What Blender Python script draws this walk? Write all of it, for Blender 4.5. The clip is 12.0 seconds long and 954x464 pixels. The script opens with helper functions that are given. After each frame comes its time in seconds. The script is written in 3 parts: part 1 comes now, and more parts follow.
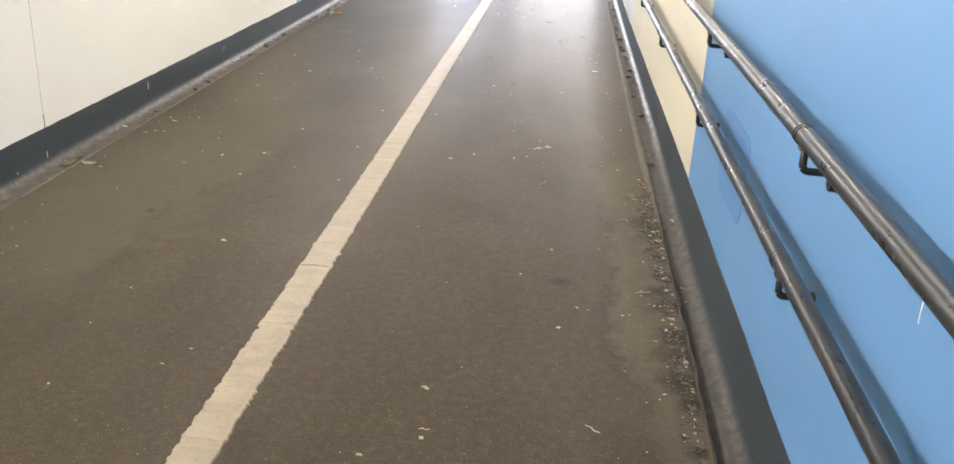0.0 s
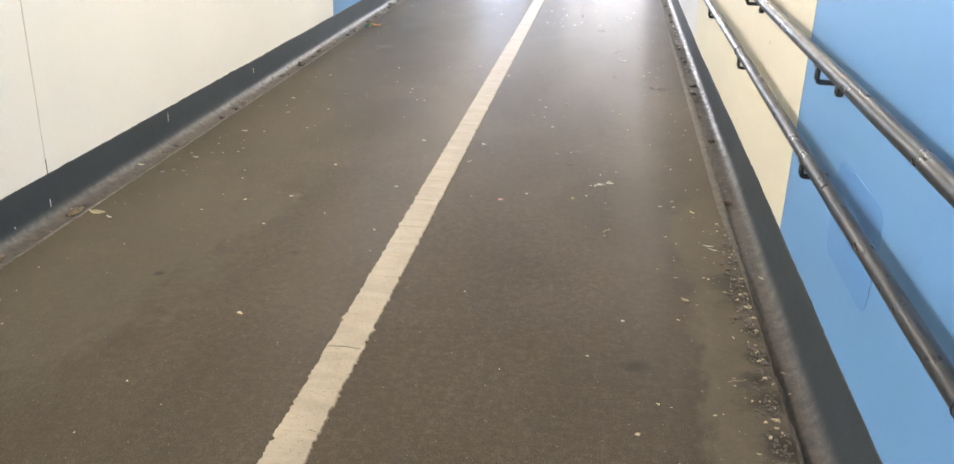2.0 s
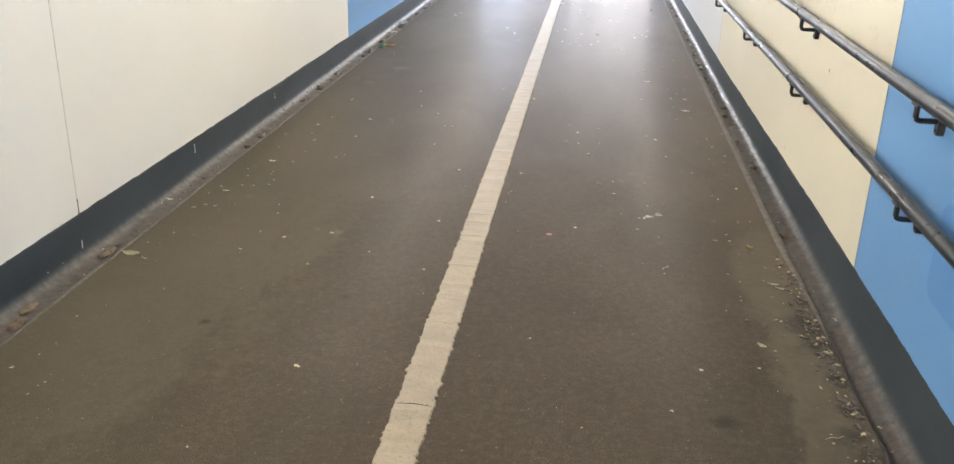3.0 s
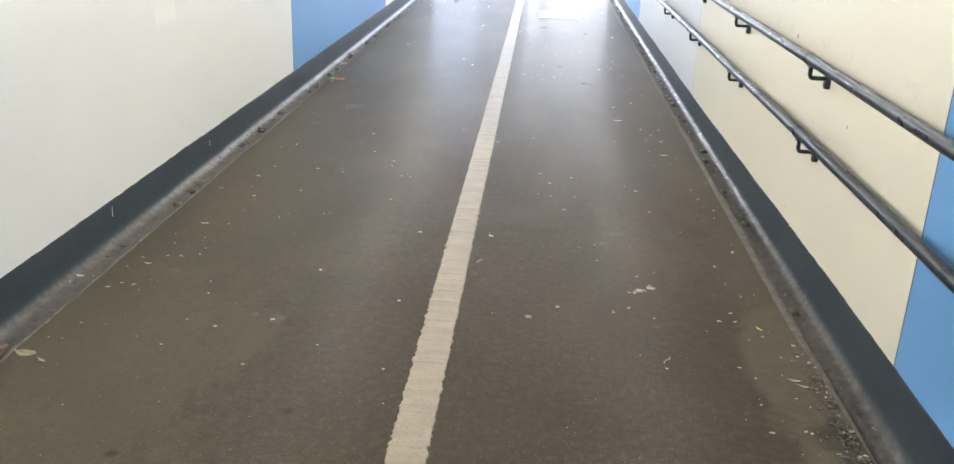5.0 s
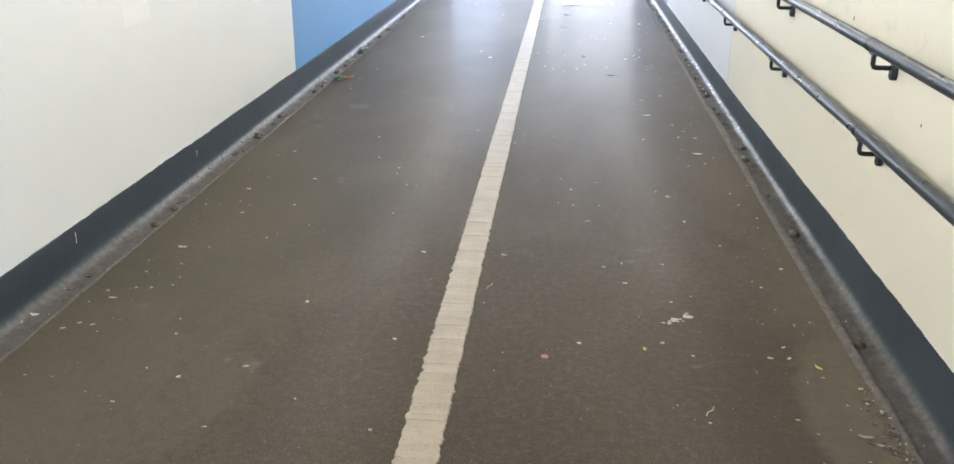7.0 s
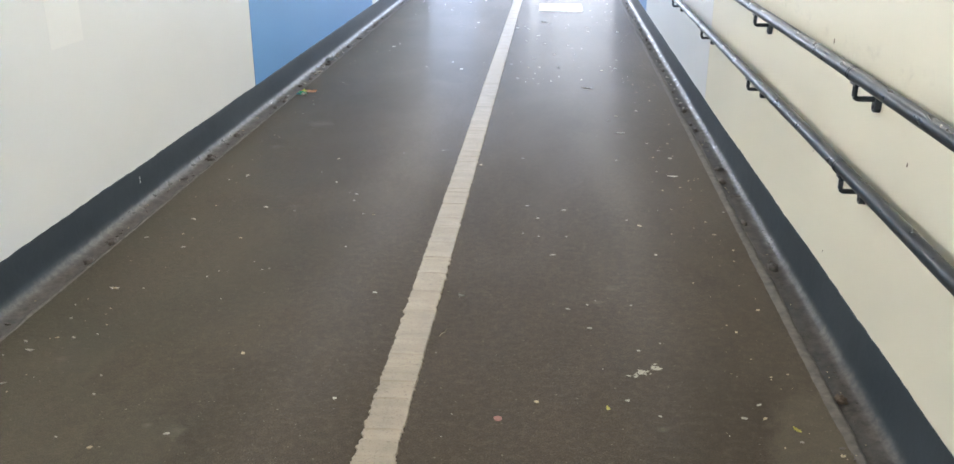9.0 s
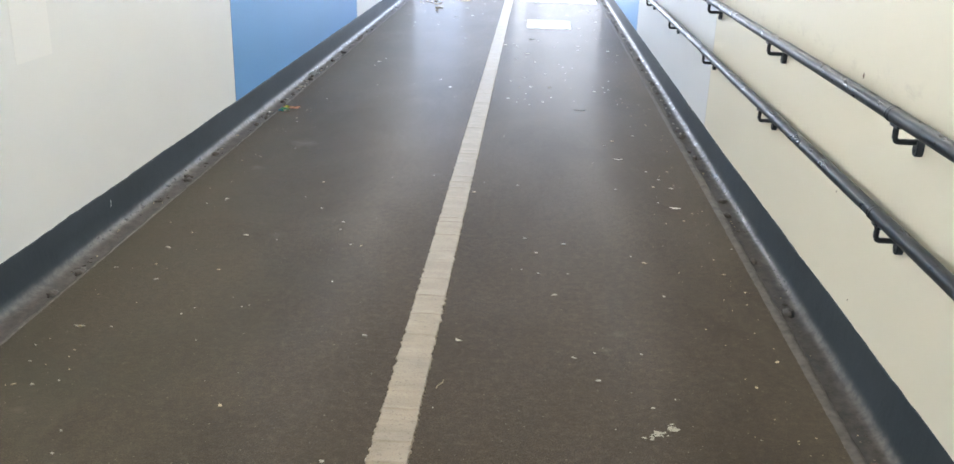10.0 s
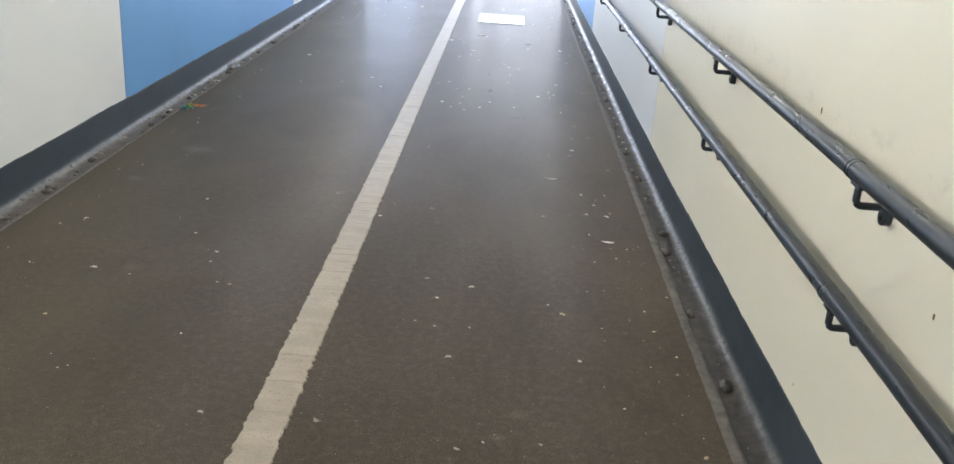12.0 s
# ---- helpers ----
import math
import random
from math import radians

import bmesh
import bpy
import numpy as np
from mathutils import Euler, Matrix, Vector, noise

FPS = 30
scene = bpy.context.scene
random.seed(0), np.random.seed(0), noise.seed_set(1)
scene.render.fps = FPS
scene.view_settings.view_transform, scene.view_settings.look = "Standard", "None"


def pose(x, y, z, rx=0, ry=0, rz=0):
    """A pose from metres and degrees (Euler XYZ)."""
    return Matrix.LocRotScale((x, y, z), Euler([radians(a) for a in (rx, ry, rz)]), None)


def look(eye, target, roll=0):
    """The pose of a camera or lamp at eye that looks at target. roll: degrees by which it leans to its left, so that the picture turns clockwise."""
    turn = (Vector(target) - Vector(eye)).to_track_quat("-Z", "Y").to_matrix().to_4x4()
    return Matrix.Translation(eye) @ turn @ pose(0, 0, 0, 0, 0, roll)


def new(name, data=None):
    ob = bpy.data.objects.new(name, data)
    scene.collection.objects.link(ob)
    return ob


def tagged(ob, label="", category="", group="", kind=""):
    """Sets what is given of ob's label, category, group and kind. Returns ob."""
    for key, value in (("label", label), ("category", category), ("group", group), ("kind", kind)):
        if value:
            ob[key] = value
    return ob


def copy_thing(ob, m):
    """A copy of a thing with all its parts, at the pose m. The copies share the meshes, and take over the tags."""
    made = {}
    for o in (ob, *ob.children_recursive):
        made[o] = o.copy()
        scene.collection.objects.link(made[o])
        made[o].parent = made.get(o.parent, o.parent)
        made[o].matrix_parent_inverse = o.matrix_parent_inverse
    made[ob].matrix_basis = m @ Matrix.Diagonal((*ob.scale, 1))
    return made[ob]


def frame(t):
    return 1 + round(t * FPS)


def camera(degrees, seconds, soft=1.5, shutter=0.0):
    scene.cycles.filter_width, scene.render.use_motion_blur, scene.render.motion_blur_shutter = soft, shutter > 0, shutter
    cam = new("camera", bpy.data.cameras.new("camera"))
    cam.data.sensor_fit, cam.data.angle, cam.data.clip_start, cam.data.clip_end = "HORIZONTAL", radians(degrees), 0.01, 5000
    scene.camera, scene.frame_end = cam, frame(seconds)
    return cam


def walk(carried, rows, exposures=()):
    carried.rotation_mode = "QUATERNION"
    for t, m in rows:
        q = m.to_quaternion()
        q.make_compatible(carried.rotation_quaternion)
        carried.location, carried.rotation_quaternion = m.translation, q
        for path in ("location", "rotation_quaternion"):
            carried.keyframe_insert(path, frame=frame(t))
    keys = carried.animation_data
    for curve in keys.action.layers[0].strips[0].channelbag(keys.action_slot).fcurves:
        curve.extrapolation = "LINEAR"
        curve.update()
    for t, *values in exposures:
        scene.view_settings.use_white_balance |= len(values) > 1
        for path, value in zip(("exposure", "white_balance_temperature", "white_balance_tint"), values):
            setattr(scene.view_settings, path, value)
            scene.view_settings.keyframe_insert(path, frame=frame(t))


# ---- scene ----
cam = camera(54.6, 12.0)
PATH = [
    (0, (0.824, 0.029, 1.424), (0.68, 1.879, 0.676), 3.2),
    (0.5, (0.731, 0.19, 1.395), (0.605, 2.046, 0.659), 2.8),
    (1, (0.68, 0.301, 1.431), (0.598, 2.155, 0.685), 2.6),
    (1.5, (0.724, 0.451, 1.438), (0.63, 2.301, 0.683), 2.1),
    (2, (0.724, 0.614, 1.443), (0.485, 2.45, 0.686), 1.7),
    (2.5, (0.528, 0.696, 1.465), (0.316, 2.543, 0.727), 1.2),
    (3, (0.438, 0.773, 1.476), (0.223, 2.621, 0.742), 1.5),
    (3.2, (0.426, 0.829, 1.454), (0.177, 2.674, 0.724), 1.8),
    (4.8, (0.339, 1.366, 1.477), (0.192, 3.23, 0.767), 1.8),
    (5, (0.299, 1.384, 1.489), (0.189, 3.256, 0.794), 2.1),
    (5.5, (0.291, 1.452, 1.481), (0.193, 3.323, 0.783), 2.0),
    (6, (0.34, 1.564, 1.456), (0.244, 3.435, 0.754), 2.0),
    (6.5, (0.381, 1.748, 1.463), (0.177, 3.605, 0.747), 0.8),
    (7, (0.348, 1.901, 1.427), (0.172, 3.76, 0.71), 0.2),
    (7.2, (0.309, 1.95, 1.425), (0.137, 3.808, 0.706), -0.4),
    (8.8, (0.419, 2.182, 1.468), (0.262, 4.044, 0.756), 0.5),
    (9, (0.438, 2.211, 1.468), (0.291, 4.072, 0.751), 0.2),
    (9.5, (0.388, 2.366, 1.438), (0.242, 4.229, 0.726), 0.7),
    (10, (0.331, 2.477, 1.468), (0.236, 4.35, 0.775), 1.8),
    (10.5, (0.381, 2.582, 1.476), (0.309, 4.457, 0.783), 3.0),
    (11, (0.52, 2.748, 1.479), (0.421, 4.622, 0.786), 4.2),
    (11.5, (0.575, 2.902, 1.472), (0.51, 4.767, 0.752), 3.3),
    (12, (0.572, 3.134, 1.449), (0.547, 5.002, 0.736), 4.1),
]
walk(cam, [(t, look(eye, target, roll)) for t, eye, target, roll in PATH],
     exposures=[(0, 0.31, 7000, 14), (2, 0.33, 6900, 13), (2.5, 0.14, 6900, 13), (3, 0.08, 6900, 13), (5.5, 0.05, 6250, 10), (7, 0.08, 6200, 10),
                (9.5, -0.15, 6100, 10), (10, -0.11, 6100, 10), (10.5, -0.23, 6100, 10), (12, -0.28, 6100, 10)])
FAR_WATTS, NEAR_WATTS, LAMP_GLOW, DIM_LAMP_GLOW = 58, 40, 34.5, 27.5


# ---------------------------------------------------------------- light
world = bpy.data.worlds.new("sky")
scene.world = world
world.use_nodes = True
wn = world.node_tree
sky = wn.nodes.new("ShaderNodeTexSky")
sky.sky_type, sky.sun_disc = "NISHITA", False
sky.sun_elevation, sky.sun_rotation = radians(38), radians(60)
wn.links.new(sky.outputs[0], wn.nodes["Background"].inputs[0])
wn.nodes["Background"].inputs[1].default_value = 0.15


def sun_lamp():
    data = bpy.data.lights.new("sun", "SUN")
    data.energy, data.angle, data.color = 3.0, radians(12), (1.0, 0.95, 0.88)
    ob = new("sun", data)
    ob.matrix_world = look((30, 40, 40), (0, 20, 0))


def area(name, eye, target, width, height, watts, color):
    data = bpy.data.lights.new(name, "AREA")
    data.shape, data.size, data.size_y = "RECTANGLE", width, height
    data.energy, data.color = watts, color
    ob = new(name, data)
    ob.matrix_world = look(eye, target)
    return ob


Y0, Y1 = -9.2, 16.65          # the two mouths of the subway
XL, XR = -1.521, 1.438        # faces of the wall panels
TOP = 2.35                    # ceiling
LIP_L, LIP_R = -1.384, 1.316  # edges of the asphalt along the gutters
JOINTS = [-8.65, -4.44, -0.23, 3.98, 8.19, 12.40, 16.61]

sun_lamp()
# the sky beyond the far mouth, brighter and duller side by side between what stands outside
for x0, x1, share, color in ((-1.46, -0.72, 1.0, (0.68, 0.78, 1.0)), (-0.72, 0.09, 0.55, (0.78, 0.84, 1.0)), (0.09, 0.24, 1.3, (0.90, 0.93, 1.0)),
                             (0.24, 0.46, 0.75, (0.84, 0.88, 1.0)), (0.46, 1.38, 1.1, (0.88, 0.91, 1.0))):
    area("skylight_far", ((x0 + x1) / 2, Y1 + 0.05, 1.1), ((x0 + x1) / 2, 0, 1.1), x1 - x0, 2.1, FAR_WATTS * share * (x1 - x0), color)
area("skylight_near", (0.0, Y0 - 0.05, 1.2), (0.0, 5, 1.2), 2.8, 2.2, NEAR_WATTS, (1.0, 0.95, 0.88))


# ---------------------------------------------------------------- materials
def material(name, rough=0.6, metal=0.0, spec=0.5):
    m = bpy.data.materials.new(name)
    m.use_nodes = True
    b = m.node_tree.nodes["Principled BSDF"]
    b.inputs["Roughness"].default_value = rough
    b.inputs["Metallic"].default_value = metal
    b.inputs["Specular IOR Level"].default_value = spec
    return m, m.node_tree, b


def coords(nt, scale=(1, 1, 1)):
    g = nt.nodes.new("ShaderNodeNewGeometry")
    mp = nt.nodes.new("ShaderNodeMapping")
    mp.inputs["Scale"].default_value = scale
    nt.links.new(g.outputs["Position"], mp.inputs["Vector"])
    return mp.outputs[0]


def noise_node(nt, vec, scale, detail=4.0, rough=0.55, warp=0.0):
    n = nt.nodes.new("ShaderNodeTexNoise")
    n.inputs["Scale"].default_value = scale
    n.inputs["Detail"].default_value = detail
    n.inputs["Roughness"].default_value = rough
    n.inputs["Distortion"].default_value = warp
    nt.links.new(vec, n.inputs["Vector"])
    return n.outputs[0]


def ramp(nt, fac, stops):
    r = nt.nodes.new("ShaderNodeValToRGB")
    els = r.color_ramp.elements
    while len(els) < len(stops):
        els.new(0.5)
    for e, (p, c) in zip(els, stops):
        e.position = p
        e.color = (c, c, c, 1) if not isinstance(c, tuple) else (*c, 1)
    nt.links.new(fac, r.inputs[0])
    return r.outputs[0]


def mix(nt, fac, a, b, mode="MIX"):
    m = nt.nodes.new("ShaderNodeMix")
    m.data_type, m.blend_type = "RGBA", mode
    for value, socket in ((fac, m.inputs[0]), (a, m.inputs[6]), (b, m.inputs[7])):
        if isinstance(value, (int, float)):
            socket.default_value = value
        elif isinstance(value, tuple):
            socket.default_value = (*value, 1)
        else:
            nt.links.new(value, socket)
    return m.outputs[2]


def maths(nt, op, a, b=0.0, c=None):
    m = nt.nodes.new("ShaderNodeMath")
    m.operation = op
    m.use_clamp = False
    for i, value in enumerate((a, b) if c is None else (a, b, c)):
        if isinstance(value, (int, float)):
            m.inputs[i].default_value = value
        else:
            nt.links.new(value, m.inputs[i])
    return m.outputs[0]


def bump(nt, b, height, strength, distance=0.01):
    n = nt.nodes.new("ShaderNodeBump")
    n.inputs["Strength"].default_value, n.inputs["Distance"].default_value = strength, distance
    nt.links.new(height, n.inputs["Height"])
    nt.links.new(n.outputs[0], b.inputs["Normal"])


def asphalt():
    m, nt, b = material("asphalt", 0.65, 0.0, 0.115)
    v = coords(nt)
    grain = noise_node(nt, v, 230, 3, 0.75)
    stones = noise_node(nt, v, 75, 2, 0.6)
    blotch = noise_node(nt, coords(nt, (1.0, 0.55, 1)), 1.3, 6, 0.62, 0.6)
    drift = noise_node(nt, coords(nt, (1.3, 0.55, 1)), 1.7, 8, 0.62, 0.5)
    col = mix(nt, ramp(nt, grain, [(0.36, 0.0), (0.66, 1.0)]), (0.0172, 0.0130, 0.0083), (0.0905, 0.0685, 0.0450))
    col = mix(nt, ramp(nt, stones, [(0.55, 0.0), (0.72, 0.4)]), col, (0.095, 0.075, 0.051))
    col = mix(nt, ramp(nt, blotch, [(0.38, 0.0), (0.66, 0.5)]), col, (0.0292, 0.0220, 0.0141))
    coarse = noise_node(nt, v, 34, 4, 0.7)
    col = mix(nt, ramp(nt, coarse, [(0.42, 0.32), (0.56, 0.0)]), col, (0.022, 0.0172, 0.0118))
    col = mix(nt, ramp(nt, coarse, [(0.54, 0.0), (0.72, 0.26)]), col, (0.092, 0.0735, 0.051))
    # pale dust lying towards both edges, and three swept-up drifts with a soft tide line
    sep = nt.nodes.new("ShaderNodeSeparateXYZ")
    nt.links.new(v, sep.inputs[0])
    side = maths(nt, "ABSOLUTE", sep.outputs[0])
    edge = nt.nodes.new("ShaderNodeMapRange")
    edge.inputs[1].default_value, edge.inputs[2].default_value = 0.75, 1.28
    nt.links.new(side, edge.inputs[0])
    reach = maths(nt, "MULTIPLY_ADD", edge.outputs[0], 0.30, drift)
    dusty = ramp(nt, reach, [(0.64, 0.0), (0.90, 0.30)])
    blotches = noise_node(nt, v, 9, 5, 0.7)
    for cx, cy, rx, ry, amount in ((-1.30, 3.75, 0.70, 1.2, 1.1), (1.31, 3.00, 0.20, 1.0, 1.85), (1.29, 4.25, 0.20, 0.55, 1.5), (-1.25, 5.1, 0.70, 1.3, 0.45)):
        off = nt.nodes.new("ShaderNodeVectorMath")
        off.operation = "SUBTRACT"
        off.inputs[1].default_value = (cx, cy, 0)
        nt.links.new(v, off.inputs[0])
        squash = nt.nodes.new("ShaderNodeVectorMath")
        squash.operation = "MULTIPLY"
        squash.inputs[1].default_value = (1 / rx, 1 / ry, 0)
        nt.links.new(off.outputs[0], squash.inputs[0])
        dist = nt.nodes.new("ShaderNodeVectorMath")
        dist.operation = "LENGTH"
        nt.links.new(squash.outputs[0], dist.inputs[0])
        far = maths(nt, "MULTIPLY_ADD", blotches, 0.8, maths(nt, "MULTIPLY_ADD", drift, 1.2, dist.outputs["Value"]))
        heap = ramp(nt, maths(nt, "MULTIPLY", far, 0.47), [(0.55, 0.54), (0.80, 0.40), (0.89, 0.44), (1.0, 0.0)])
        heap = maths(nt, "MULTIPLY", maths(nt, "MULTIPLY", heap, amount), ramp(nt, blotches, [(0.3, 0.55), (0.65, 1.0)]))
        dusty = maths(nt, "MAXIMUM", dusty, heap)
    sand = mix(nt, grain, (0.074, 0.063, 0.044), (0.156, 0.136, 0.097))
    col = mix(nt, maths(nt, "MULTIPLY", dusty, 0.75), col, sand)
    west = nt.nodes.new("ShaderNodeMapRange")
    west.inputs[1].default_value, west.inputs[2].default_value = -0.15, -1.0
    nt.links.new(sep.outputs[0], west.inputs[0])
    film = maths(nt, "MULTIPLY", west.outputs[0], ramp(nt, noise_node(nt, v, 2.3, 7, 0.7, 0.4), [(0.35, 0.06), (0.65, 0.40)]))
    col = mix(nt, film, col, mix(nt, grain, (0.026, 0.0275, 0.0185), (0.075, 0.075, 0.053)))
    rng = random.Random(77)
    crumbs = [(1.300 - 0.04 * rng.random() ** 2, 2.15 + 0.165 * k + rng.uniform(-0.06, 0.06), rng.choice((0.04, 0.05, 0.07, 0.10, 0.12)), (0.011, 0.010, 0.008)) for k in range(13)]
    for cx, cy, rad, tone in (*crumbs, (0.90, 3.13, 0.05, (0.012, 0.010, 0.008)), (-0.39, 3.76, 0.035, (0.014, 0.012, 0.009)), (-0.81, 3.48, 0.025, (0.018, 0.015, 0.012)),
                              (-1.01, 7.84, 0.15, (0.16, 0.148, 0.13)), (-1.135, 7.30, 0.09, (0.14, 0.13, 0.11)), (-0.585, 4.38, 0.055, (0.15, 0.138, 0.115)), (-0.68, 4.40, 0.025, (0.14, 0.13, 0.105)), (-1.117, 4.75, 0.05, (0.15, 0.125, 0.095)), (0.79, 4.50, 0.035, (0.13, 0.12, 0.09)), (-0.755, 6.28, 0.08, (0.10, 0.094, 0.078)), (-0.15, 7.33, 0.07, (0.12, 0.112, 0.095)), (0.69, 5.47, 0.06, (0.11, 0.10, 0.078)), (1.03, 5.15, 0.04, (0.12, 0.11, 0.09)), (0.64, 5.34, 0.05, (0.11, 0.10, 0.085))):
        off = nt.nodes.new("ShaderNodeVectorMath")
        off.operation = "DISTANCE"
        off.inputs[1].default_value = (cx, cy, 0)
        nt.links.new(v, off.inputs[0])
        ragged = maths(nt, "MULTIPLY_ADD", blotches, 1.6 * rad, off.outputs["Value"])
        if tone[0] < 0.02:
            spot = ramp(nt, maths(nt, "MULTIPLY", ragged, 0.5 / rad), [(0.50, 0.75), (0.88, 0.0)])
        else:
            spot = ramp(nt, maths(nt, "MULTIPLY_ADD", drift, 0.6, maths(nt, "MULTIPLY", ragged, 0.5 / rad)), [(0.62, 0.36), (1.0, 0.0)])
        col = mix(nt, spot, col, tone)
    specks = noise_node(nt, v, 110, 1, 0.3)
    col = mix(nt, ramp(nt, specks, [(0.75, 0.0), (0.79, 0.55)]), col, (0.24, 0.215, 0.17))
    nt.links.new(col, b.inputs["Base Color"])
    rough = ramp(nt, blotch, [(0.3, 0.62), (0.7, 0.70)])
    rough = mix(nt, dusty, rough, (0.75, 0.75, 0.75))
    nt.links.new(rough, b.inputs["Roughness"])
    # the binder's thin polish, which shows only along the floor
    b.inputs["Coat Weight"].default_value = 0.30
    b.inputs["Coat Roughness"].default_value = 0.26
    b.inputs["Coat IOR"].default_value = 1.11
    bump(nt, b, maths(nt, "MULTIPLY_ADD", stones, 1.6, grain), 0.42, 0.003)
    return m


def bitumen():
    m, nt, b = material("gutter_bitumen", 0.4, 0.0, 0.26)
    v = coords(nt)
    fine = noise_node(nt, v, 120, 3, 0.6)
    wear = noise_node(nt, coords(nt, (3.0, 0.8, 3.0)), 5.0, 6, 0.65, 0.4)
    cloud = noise_node(nt, v, 2.5, 4, 0.6)
    col = mix(nt, ramp(nt, cloud, [(0.3, 0.0), (0.7, 1.0)]), (0.025, 0.034, 0.042), (0.034, 0.044, 0.053))
    # brown dust on the flat of the gutter
    sep = nt.nodes.new("ShaderNodeSeparateXYZ")
    nt.links.new(v, sep.inputs[0])
    low = nt.nodes.new("ShaderNodeMapRange")
    low.inputs[1].default_value, low.inputs[2].default_value = 0.008, -0.012
    nt.links.new(sep.outputs[2], low.inputs[0])
    dust = maths(nt, "MULTIPLY", low.outputs[0], ramp(nt, wear, [(0.30, 0.6), (0.62, 1.0)]))
    mottle = ramp(nt, noise_node(nt, v, 26, 6, 0.75), [(0.32, 0.0), (0.72, 1.0)])
    col = mix(nt, dust, col, mix(nt, mottle, (0.026, 0.0215, 0.018), (0.095, 0.081, 0.067)))
    patchy = noise_node(nt, coords(nt, (4.0, 3.0, 4.0)), 6.0, 5, 0.7)
    # pale silt dried on in patches along the foot of the cove
    foot = nt.nodes.new("ShaderNodeMapRange")
    foot.inputs[1].default_value, foot.inputs[2].default_value = 0.028, 0.004
    nt.links.new(sep.outputs[2], foot.inputs[0])
    bed = nt.nodes.new("ShaderNodeMapRange")
    bed.inputs[1].default_value, bed.inputs[2].default_value = -0.014, -0.007
    nt.links.new(sep.outputs[2], bed.inputs[0])
    silt = maths(nt, "MULTIPLY", maths(nt, "MULTIPLY", foot.outputs[0], bed.outputs[0]), ramp(nt, mottle, [(0.30, 0.2), (0.75, 0.6)]))
    col = mix(nt, silt, col, (0.135, 0.125, 0.108))
    nt.links.new(col, b.inputs["Base Color"])
    gloss = ramp(nt, patchy, [(0.40, 0.23), (0.56, 0.58)])
    bump(nt, b, maths(nt, "MULTIPLY_ADD", patchy, 2.0, noise_node(nt, v, 45, 4, 0.7)), 0.2, 0.004)
    cove = nt.nodes.new("ShaderNodeMapRange")
    cove.inputs[1].default_value, cove.inputs[2].default_value = 0.004, 0.016
    nt.links.new(sep.outputs[2], cove.inputs[0])
    gloss = mix(nt, cove.outputs[0], gloss, (0.62, 0.62, 0.62))
    # a dull film of silt over the nearer lengths
    silted = nt.nodes.new("ShaderNodeMapRange")
    silted.inputs[1].default_value, silted.inputs[2].default_value = 6.0, 4.3
    nt.links.new(sep.outputs[1], silted.inputs[0])
    gloss = mix(nt, maths(nt, "MULTIPLY", silted.outputs[0], 0.85), gloss, (0.72, 0.72, 0.72))
    nt.links.new(mix(nt, cove.outputs[0], (0.40, 0.40, 0.40), (0.27, 0.27, 0.27)), b.inputs["Specular IOR Level"])
    sunk = nt.nodes.new("ShaderNodeMapRange")
    sunk.inputs[1].default_value, sunk.inputs[2].default_value = -0.009, -0.0145
    nt.links.new(sep.outputs[2], sunk.inputs[0])
    nt.links.new(mix(nt, sunk.outputs[0], gloss, (0.66, 0.66, 0.66)), b.inputs["Roughness"])
    return m


def enamel(name, color, mottle=0.025, grime=False):
    m, nt, b = material(name, 0.46, 0.0, 0.35)
    v = coords(nt)
    clouds = noise_node(nt, v, 0.9, 2, 0.5)
    dark = tuple(c * (1 - 2.2 * mottle) for c in color)
    col = mix(nt, ramp(nt, clouds, [(0.3, 0.0), (0.7, 1.0)]), color, dark)
    if grime:
        # scuffs rubbed in just above the upper rail
        sep = nt.nodes.new("ShaderNodeSeparateXYZ")
        nt.links.new(v, sep.inputs[0])
        height = maths(nt, "ABSOLUTE", maths(nt, "SUBTRACT", sep.outputs[2], 0.955))
        band = nt.nodes.new("ShaderNodeMapRange")
        band.inputs[1].default_value, band.inputs[2].default_value = 0.055, 0.0
        nt.links.new(height, band.inputs[0])
        smear = noise_node(nt, coords(nt, (1, 0.8, 1.6)), 11, 6, 0.7, 0.5)
        col = mix(nt, maths(nt, "MULTIPLY", band.outputs[0], ramp(nt, smear, [(0.52, 0.0), (0.72, 0.32)])), col, (0.26, 0.24, 0.21))
    nt.links.new(col, b.inputs["Base Color"])
    return m


def plain(name, color, rough=0.6, metal=0.0, scale=30, vary=0.25, relief=0.15, dist=0.003):
    m, nt, b = material(name, rough, metal)
    v = coords(nt)
    n = noise_node(nt, v, scale, 5, 0.6)
    col = mix(nt, ramp(nt, n, [(0.25, 0.0), (0.75, 1.0)]), tuple(c * (1 - vary) for c in color), tuple(min(1, c * (1 + vary)) for c in color))
    info = nt.nodes.new("ShaderNodeObjectInfo")
    tone = maths(nt, "MULTIPLY_ADD", info.outputs["Random"], 0.3, 0.85)
    col = mix(nt, 1.0, col, tone, "MULTIPLY")
    nt.links.new(col, b.inputs["Base Color"])
    bump(nt, b, n, relief, dist)
    return m


